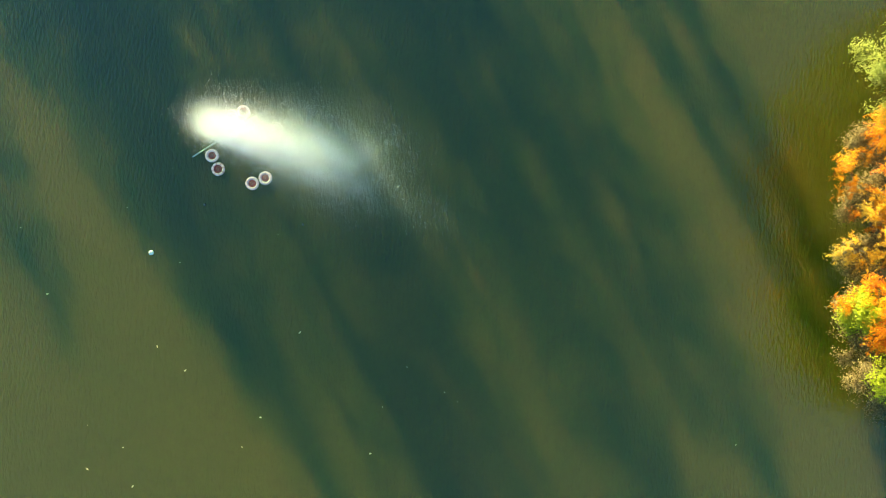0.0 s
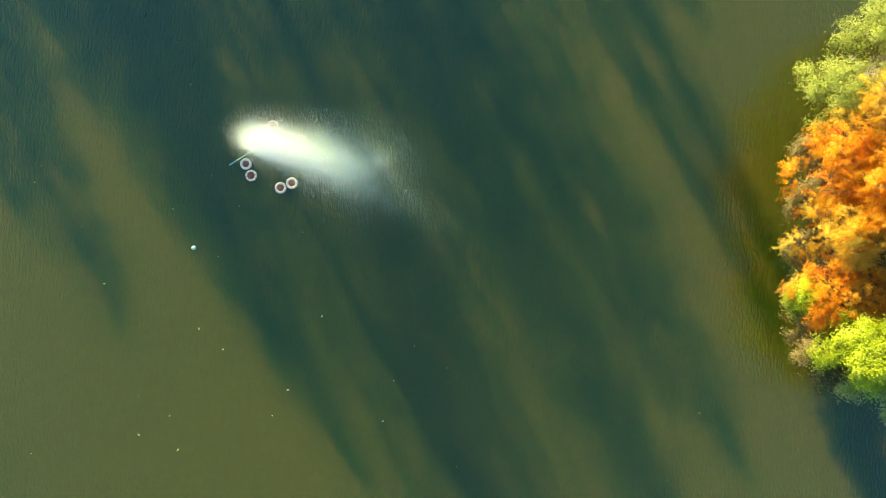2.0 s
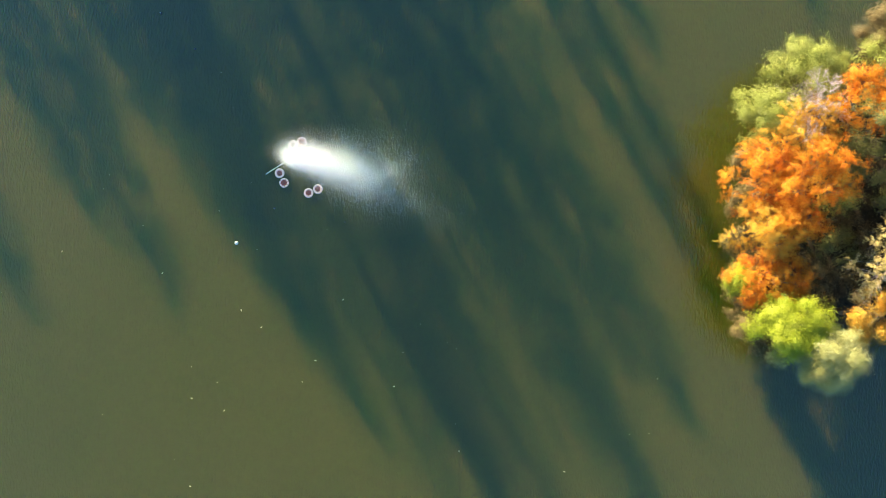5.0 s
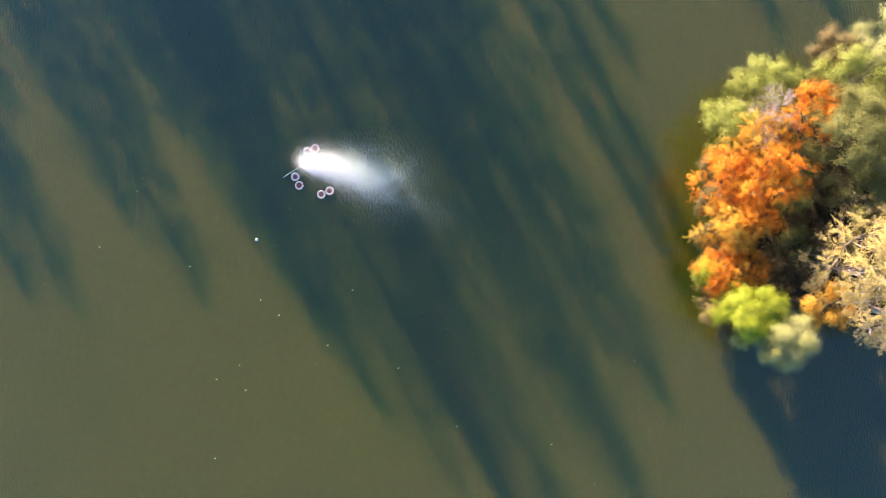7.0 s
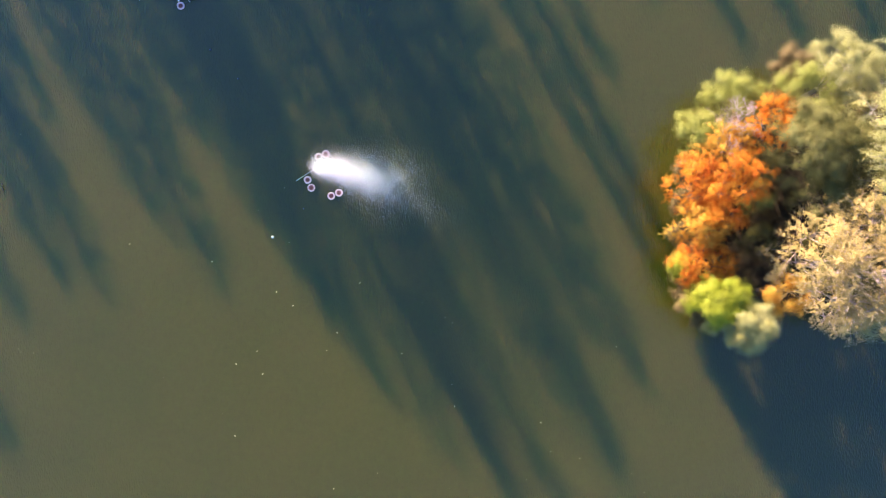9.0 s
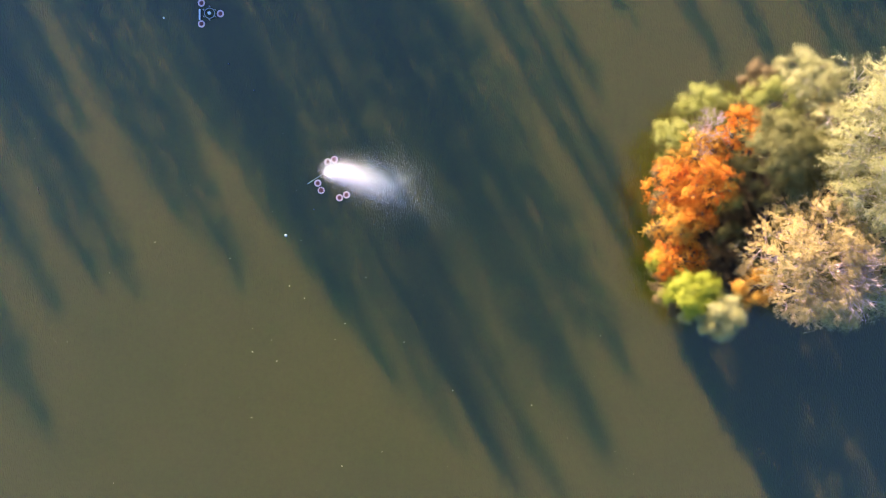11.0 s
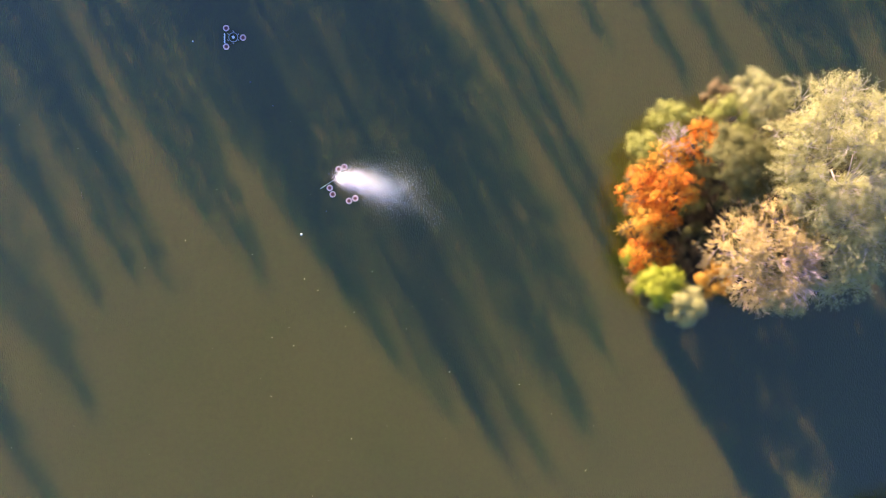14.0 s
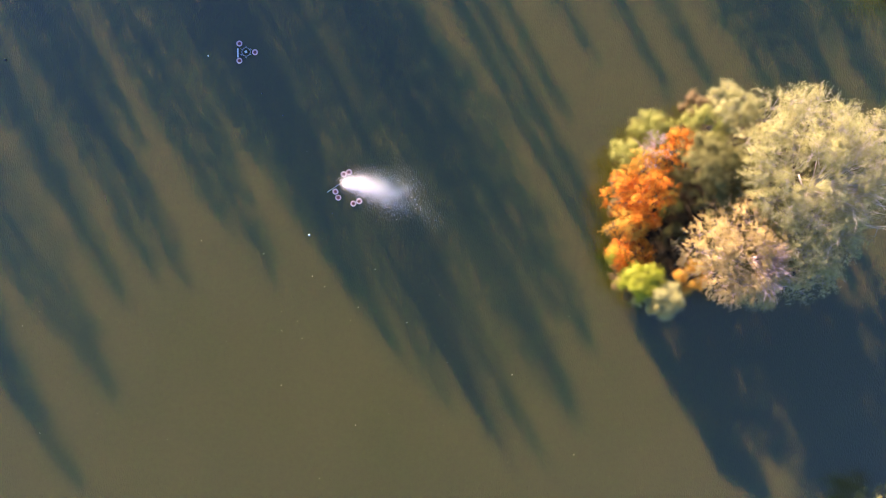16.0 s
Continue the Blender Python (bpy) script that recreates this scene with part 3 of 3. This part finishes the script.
# ---- the fountain: spray, frame and ring floats ----
def lathe(profile, n, a0=0.0, a1=2 * math.pi):
    """Turns a closed (r, z) outline about z; a part turn is capped."""
    full = abs(a1 - a0 - 2 * math.pi) < 1e-6
    m = n if full else n + 1
    k = len(profile)
    vs = [(r * math.cos(a0 + (a1 - a0) * i / n), r * math.sin(a0 + (a1 - a0) * i / n), z) for i in range(m) for r, z in profile]
    fs = [(i * k + j, ((i + 1) % m) * k + j, ((i + 1) % m) * k + (j + 1) % k, i * k + (j + 1) % k) for i in range(n) for j in range(k)]
    if not full:
        fs += [tuple(range(k - 1, -1, -1)), tuple(n * k + j for j in range(k))]
    return vs, fs


def ring_outline(r, w, h, z, n=10):
    return [(r + w * math.cos(2 * math.pi * i / n), z + h * math.sin(2 * math.pi * i / n)) for i in range(n)]


def ring_float(parent, x, y, turn, red, rad=0.31):
    f = smooth(part("ring_float", lathe(ring_outline(rad * 0.78, rad * 0.22, 0.075, 0.06), 40), FLOAT_RED if red else FLOAT_WHITE, parent,
                    "faded red ring float" if red else "white ring float"))
    f.location, f.rotation_euler = (x, y, 0.0), (0, 0, turn)
    for k in range(8):
        a = k * math.pi / 4
        seg = smooth(part("rim_segment", lathe(ring_outline(rad * 0.80, rad * 0.215, 0.082, 0.066), 6, a + 0.07, a + math.pi / 4 - 0.07), FLOAT_WHITE, f, "white painted rim segment"))
    core = smooth(part("core", lathe([(0.001, 0.01), (rad * 0.62, 0.01), (rad * 0.60, 0.05), (rad * 0.40, 0.055), (rad * 0.34, 0.11), (0.001, 0.13)], 24), FLOAT_DARK, f, "dark red-brown centre disc"))
    part("core_ring", lathe(ring_outline(rad * 0.42, 0.018, 0.018, 0.075, 6), 24), FLOAT_RED, f)
    return f


def rod(parent, name, a, b, r, material, label=""):
    return smooth(part(name, tubes([([a, b], [r, r])], 8), material, parent, label))


fountain = new("fountain")
fountain.location = (-8.8, 4.6, 0)
tagged(fountain, "floating fountain frame with paired red and white ring floats", "fountain")
pairs = [((-1.32, -0.96, 1), (-1.61, -0.34, 0)), ((0.26, -1.61, 0), (0.86, -1.36, 0)), ((1.61, 0.31, 1), (1.35, 0.92, 0)), ((-0.74, 1.48, 0), (-0.18, 1.69, 1))]
for k, pair in enumerate(pairs):
    for x, y, red in pair:
        ring_float(fountain, x, y, 1.7 * k + x, red)
for k in range(4):
    (ax, ay, _), (bx, by, _) = pairs[k]
    (cx, cy, _), (dx, dy, _) = pairs[(k + 1) % 4]
    rod(fountain, "frame_tube", ((ax + bx) / 2, (ay + by) / 2, -0.09), ((cx + dx) / 2, (cy + dy) / 2, -0.09), 0.03, STEEL)
rod(fountain, "nozzle", (0, 0, -0.2), (0, 0, 0.35), 0.09, STEEL, "upright steel nozzle pipe")
rod(fountain, "outrigger", (-2.5, -0.40, 0.05), (-0.9, 0.62, 0.06), 0.035, STEEL, "thin grey steel outrigger pole")

WIND = np.array([1.0, -0.10, 0.0])


def drops(seed, n, size, drag, cone, speed, wind, v_vary=0.1, fade=1.0, blow=0.22, jitter=0.09, veer=0.0):
    """Water drops thrown up from the nozzle, slowed by the air and carried off by the wind."""
    rs = np.random.RandomState(seed)
    az, sp = rs.uniform(0, 2 * math.pi, n), 1.7 * cone * np.sqrt(rs.uniform(0, 1, n))
    v0 = speed * (1 + np.clip(rs.normal(0, v_vary, n), -2 * v_vary, 1.3 * v_vary)) * np.where(rs.uniform(size=n) < 0.3, rs.uniform(0.55, 1, n), 1)
    v = np.stack([v0 * np.sin(sp) * np.cos(az), v0 * np.sin(sp) * np.sin(az), v0 * np.cos(sp)], 1)
    p = np.stack([rs.normal(0, 0.08, n), rs.normal(0, 0.08, n), np.full(n, 0.35)], 1)
    k = (drag * np.clip(rs.lognormal(0, 0.4, n), 0.6, 3))[:, None]
    w = wind * ((WIND + np.array([0, veer, 0])) * rs.uniform(0.5, 1.25, n)[:, None] + np.array([0, 1.0, 0]) * rs.normal(0, blow, n)[:, None])
    life = rs.uniform(0, 1, n) ** fade
    track, alive = [p.copy()], np.full(n, -1)
    dt, steps_n = 0.04, 110
    for i in range(steps_n):
        kk = k * (1 + 0.04 * np.linalg.norm(v - w, axis=1, keepdims=True)) * dt
        v = (v + dt * np.array([0, 0, -9.8]) + kk * w) / (1 + kk)
        p = p + dt * v
        hit = (p[:, 2] < 0.02) & (alive < 0)
        alive[hit] = i
        track.append(p.copy())
    alive[alive < 0] = steps_n - 1
    track = np.array(track)
    i = np.maximum(0, (life * alive).astype(int))
    at = track[i, np.arange(n)] + rs.normal(size=(n, 3)) * jitter
    # the wind's eddies draw the plume out into wisps
    far = np.clip(at[:, 0] / 4.5, 0, 1)
    ex, ey, ez = at.T
    at = at + far[:, None] * np.stack([0.16 * np.sin(2.3 * ey + 0.9 * ez + 0.4) + 0.05 * np.sin(4.7 * ey - 2.0 * ex + 1.1),
                                       0.22 * np.sin(1.7 * ex + 0.8 * ez + 2.2) + 0.06 * np.sin(3.9 * ex + 2.6 * ey),
                                       0.2 * np.sin(2.0 * ex + 1.5 * ey)], 1)
    at[:, 2] = np.maximum(at[:, 2], 0.02)
    # each drop is a tiny fleck turned at random
    s = (size * rs.lognormal(0, 0.2, n))[:, None]
    u = unit(rs.normal(size=(n, 3)))
    w = unit(np.cross(u, rs.normal(size=(n, 3))))
    return np.stack([at + u * s, at + (-0.5 * u + 0.87 * w) * s, at + (-0.5 * u - 0.87 * w) * s], 1)


spray = new("fountain_spray")
spray.location = (-8.8, 4.6, 0)
tagged(spray, "white plume of fountain spray drifting in the wind", "water spray", kind="stuff")
jet = np.concatenate([
    drops(5, 140000, 0.0092, 0.8, 0.032, 15.4, 3.4, 0.05, 0.9, 0.10, 0.03), drops(6, 80000, 0.0080, 1.3, 0.034, 18.6, 3.0, 0.04, 0.75, 0.10, 0.04)])
quads_mesh("drops", jet, 3, SPRAY, spray, "dense white drops of the jet")
flung = drops(15, 400, 0.008, 0.6, 0.036, 14.6, 3.4, 0.09, 0.8, 0.2, 0.06)
quads_mesh("flung_drops", flung, 3, SPRAY, spray, "single large drops flung off the jet")
haze = np.concatenate([
    drops(10, 80000, 0.019, 1.1, 0.046, 18.4, 3.2, 0.04, 0.75, 0.16, 0.04),
    drops(9, 90000, 0.019, 1.6, 0.060, 19.8, 3.3, 0.05, 0.7, 0.20, 0.04),
    drops(7, 90000, 0.018, 2.4, 0.056, 23.0, 3.6, 0.06, 0.7, 0.2, 0.05, -0.04), drops(8, 36000, 0.013, 4.5, 0.036, 28.0, 4.2, 0.08, 0.7, 0.08, 0.06, -0.24)])
quads_mesh("mist", haze, 3, MIST, spray, "thin drifting white mist")

# ---- the idle fountain ----
idle = new("fountain")
idle.location = (-19.7, 18.95, 0)
tagged(idle, "idle floating fountain with three pale ring floats", "fountain")
for x, y in ((-0.72, 0.9), (-0.72, -0.9), (0.92, -0.02)):
    ring_float(idle, x, y, x + y, False, 0.31)
smooth(part("nozzle_ring", lathe(ring_outline(0.44, 0.04, 0.04, 0.12, 8), 36), STEEL, idle, "round grey nozzle ring"))
for k in range(6):
    a = k * math.pi / 3 + math.pi / 6
    rod(idle, "nozzle", (0.58 * math.cos(a), 0.58 * math.sin(a), 0.02), (0.58 * math.cos(a), 0.58 * math.sin(a), 0.24), 0.05, STEEL)
    rod(idle, "spoke", (0, 0, 0.08), (0.58 * math.cos(a), 0.58 * math.sin(a), 0.08), 0.02, RUBBER)
bm = bmesh.new()
bmesh.ops.create_cube(bm, size=1, matrix=pose(0, 0, 0.16, 0, 0, 25) @ Matrix.Diagonal((0.26, 0.22, 0.2, 1)))
bmesh.ops.bevel(bm, geom=bm.edges[:], offset=0.03, segments=2, affect="EDGES")
part("pump_head", bm, WHITE, idle, "white pump head")
bm = bmesh.new()
bmesh.ops.create_cube(bm, size=1, matrix=pose(-0.86, -0.1, 0.1) @ Matrix.Diagonal((0.14, 0.95, 0.12, 1)))
bmesh.ops.bevel(bm, geom=bm.edges[:], offset=0.025, segments=2, affect="EDGES")
part("beam", bm, WHITE, idle, "pale grey beam")
for a, b in (((-0.72, 0.9), (0.92, 0)), ((0.92, 0), (-0.72, -0.9)), ((-0.72, -0.9), (-0.72, 0.9))):
    rod(idle, "frame_tube", (*a, 0.02), (*b, 0.02), 0.025, RUBBER)

# ---- small floating things ----
buoy = new("buoy")
buoy.location = (-13.2, -0.25, 0)
tagged(buoy, "small white round marker buoy", "buoy")
smooth(part("ball", lathe([(0.001, -0.08), (0.07, -0.06), (0.11, 0.0), (0.115, 0.05), (0.09, 0.11), (0.04, 0.14), (0.001, 0.145)], 20), WHITE, buoy))
smooth(part("eyelet", lathe(ring_outline(0.03, 0.009, 0.009, 0.155, 6), 12), STEEL, buoy))

for x, y, r, m, lab in ((-23.7, 18.6, 0.09, WHITE, "small white float on the water"), (-18.1, 14.6, 0.09, RUBBER, "small dark float on the water"),
                        (-45.0, 18.3, 0.16, RUBBER, "dark round float on the water"), (-10.75, 2.0, 0.07, RUBBER, "small dark float near the fountain"),
                        (-15.9, 12.3, 0.08, RUBBER, "small dark float on the water"), (-6.2, 1.1, 0.06, RUBBER, "tiny dark float near the fountain")):
    fl = new("marker_float")
    fl.location = (x, y, 0)
    tagged(fl, lab, "float")
    smooth(part("ball", lathe([(0.001, -0.7 * r), (0.6 * r, -0.5 * r), (r, 0.1 * r), (0.8 * r, 0.7 * r), (0.35 * r, r), (0.001, 1.05 * r)], 14), m, fl))
    smooth(part("eyelet", lathe(ring_outline(0.3 * r, 0.08 * r, 0.08 * r, 1.1 * r, 6), 10), STEEL, fl))

rs = np.random.RandomState(77)
stick = smooth(part("driftwood", tubes([limb(rs, (-0.32, 0.18, 0.02), (0.30, -0.22, 0.03), 0.05, 0.025, 0.02, 6), limb(rs, (0.0, 0.0, 0.03), (0.16, 0.12, 0.05), 0.025, 0.01, 0.0, 3)], 6), BARK_DARK))
stick.location, stick.rotation_euler = (-34.5, 3.67, 0), (0, 0, -0.7)
tagged(stick, "dark waterlogged stick floating on the lake", "driftwood")


def curled_leaf():
    """A dry leaf afloat: a pointed blade with raised rims."""
    n, vs, fs = 7, [], []
    for i in range(n):
        t = i / (n - 1)
        w = 0.42 * math.sin(math.pi * (0.04 + 0.92 * t)) ** 0.8
        for k in (-1, -0.5, 0, 0.5, 1):
            vs.append((t - 0.5, k * w * 0.55, 0.03 + 0.16 * k * k + 0.1 * (t - 0.5) ** 2))
    for i in range(n - 1):
        for k in range(4):
            fs.append((i * 5 + k, i * 5 + k + 1, (i + 1) * 5 + k + 1, (i + 1) * 5 + k))
    return vs, fs


first = new("floating_leaf")
tagged(first, "pale dry leaf afloat on the lake water", "leaf", "leaves afloat")
part("blade", curled_leaf(), DRY_LEAF, first)
part("stalk", tubes([([(-0.5, 0, 0.04), (-0.75, 0.06, 0.05)], [0.02, 0.012])], 5), BARK_DARK, first)
first.location, first.scale, first.rotation_euler = (-11.6, -5.7, 0), (0.14, 0.14, 0.14), (0, 0, 0.6)
for k, (x, y) in enumerate(((-8.1, -7.85), (-6.3, -3.9), (1.2, -13.7), (-16.1, -10.3), (-18.0, -2.2), (-14.0, -11.1), (-12.9, -4.6), (8.0, -15.0), (-3.0, -9.5),
                            (14.4, -23.4), (-8.4, -20.2), (-16.2, -16.0), (-1.8, 2.9), (-24.5, -0.8))):
    copy_thing(first, pose(x, y, 0, 0, 0, 47 * k))

rs = np.random.RandomState(9)
n = 60
at = np.stack([rs.uniform(-44, 20, n), rs.uniform(-30, 12, n), np.full(n, 0.012)], 1)
specks = quads_mesh("leaf_litter", leaves(rs, at, 0.075, 0.04, 0.95), 4, DRY_LEAF)
tagged(specks, "scattered tiny leaf scraps afloat on the lake", "leaf litter", kind="stuff")
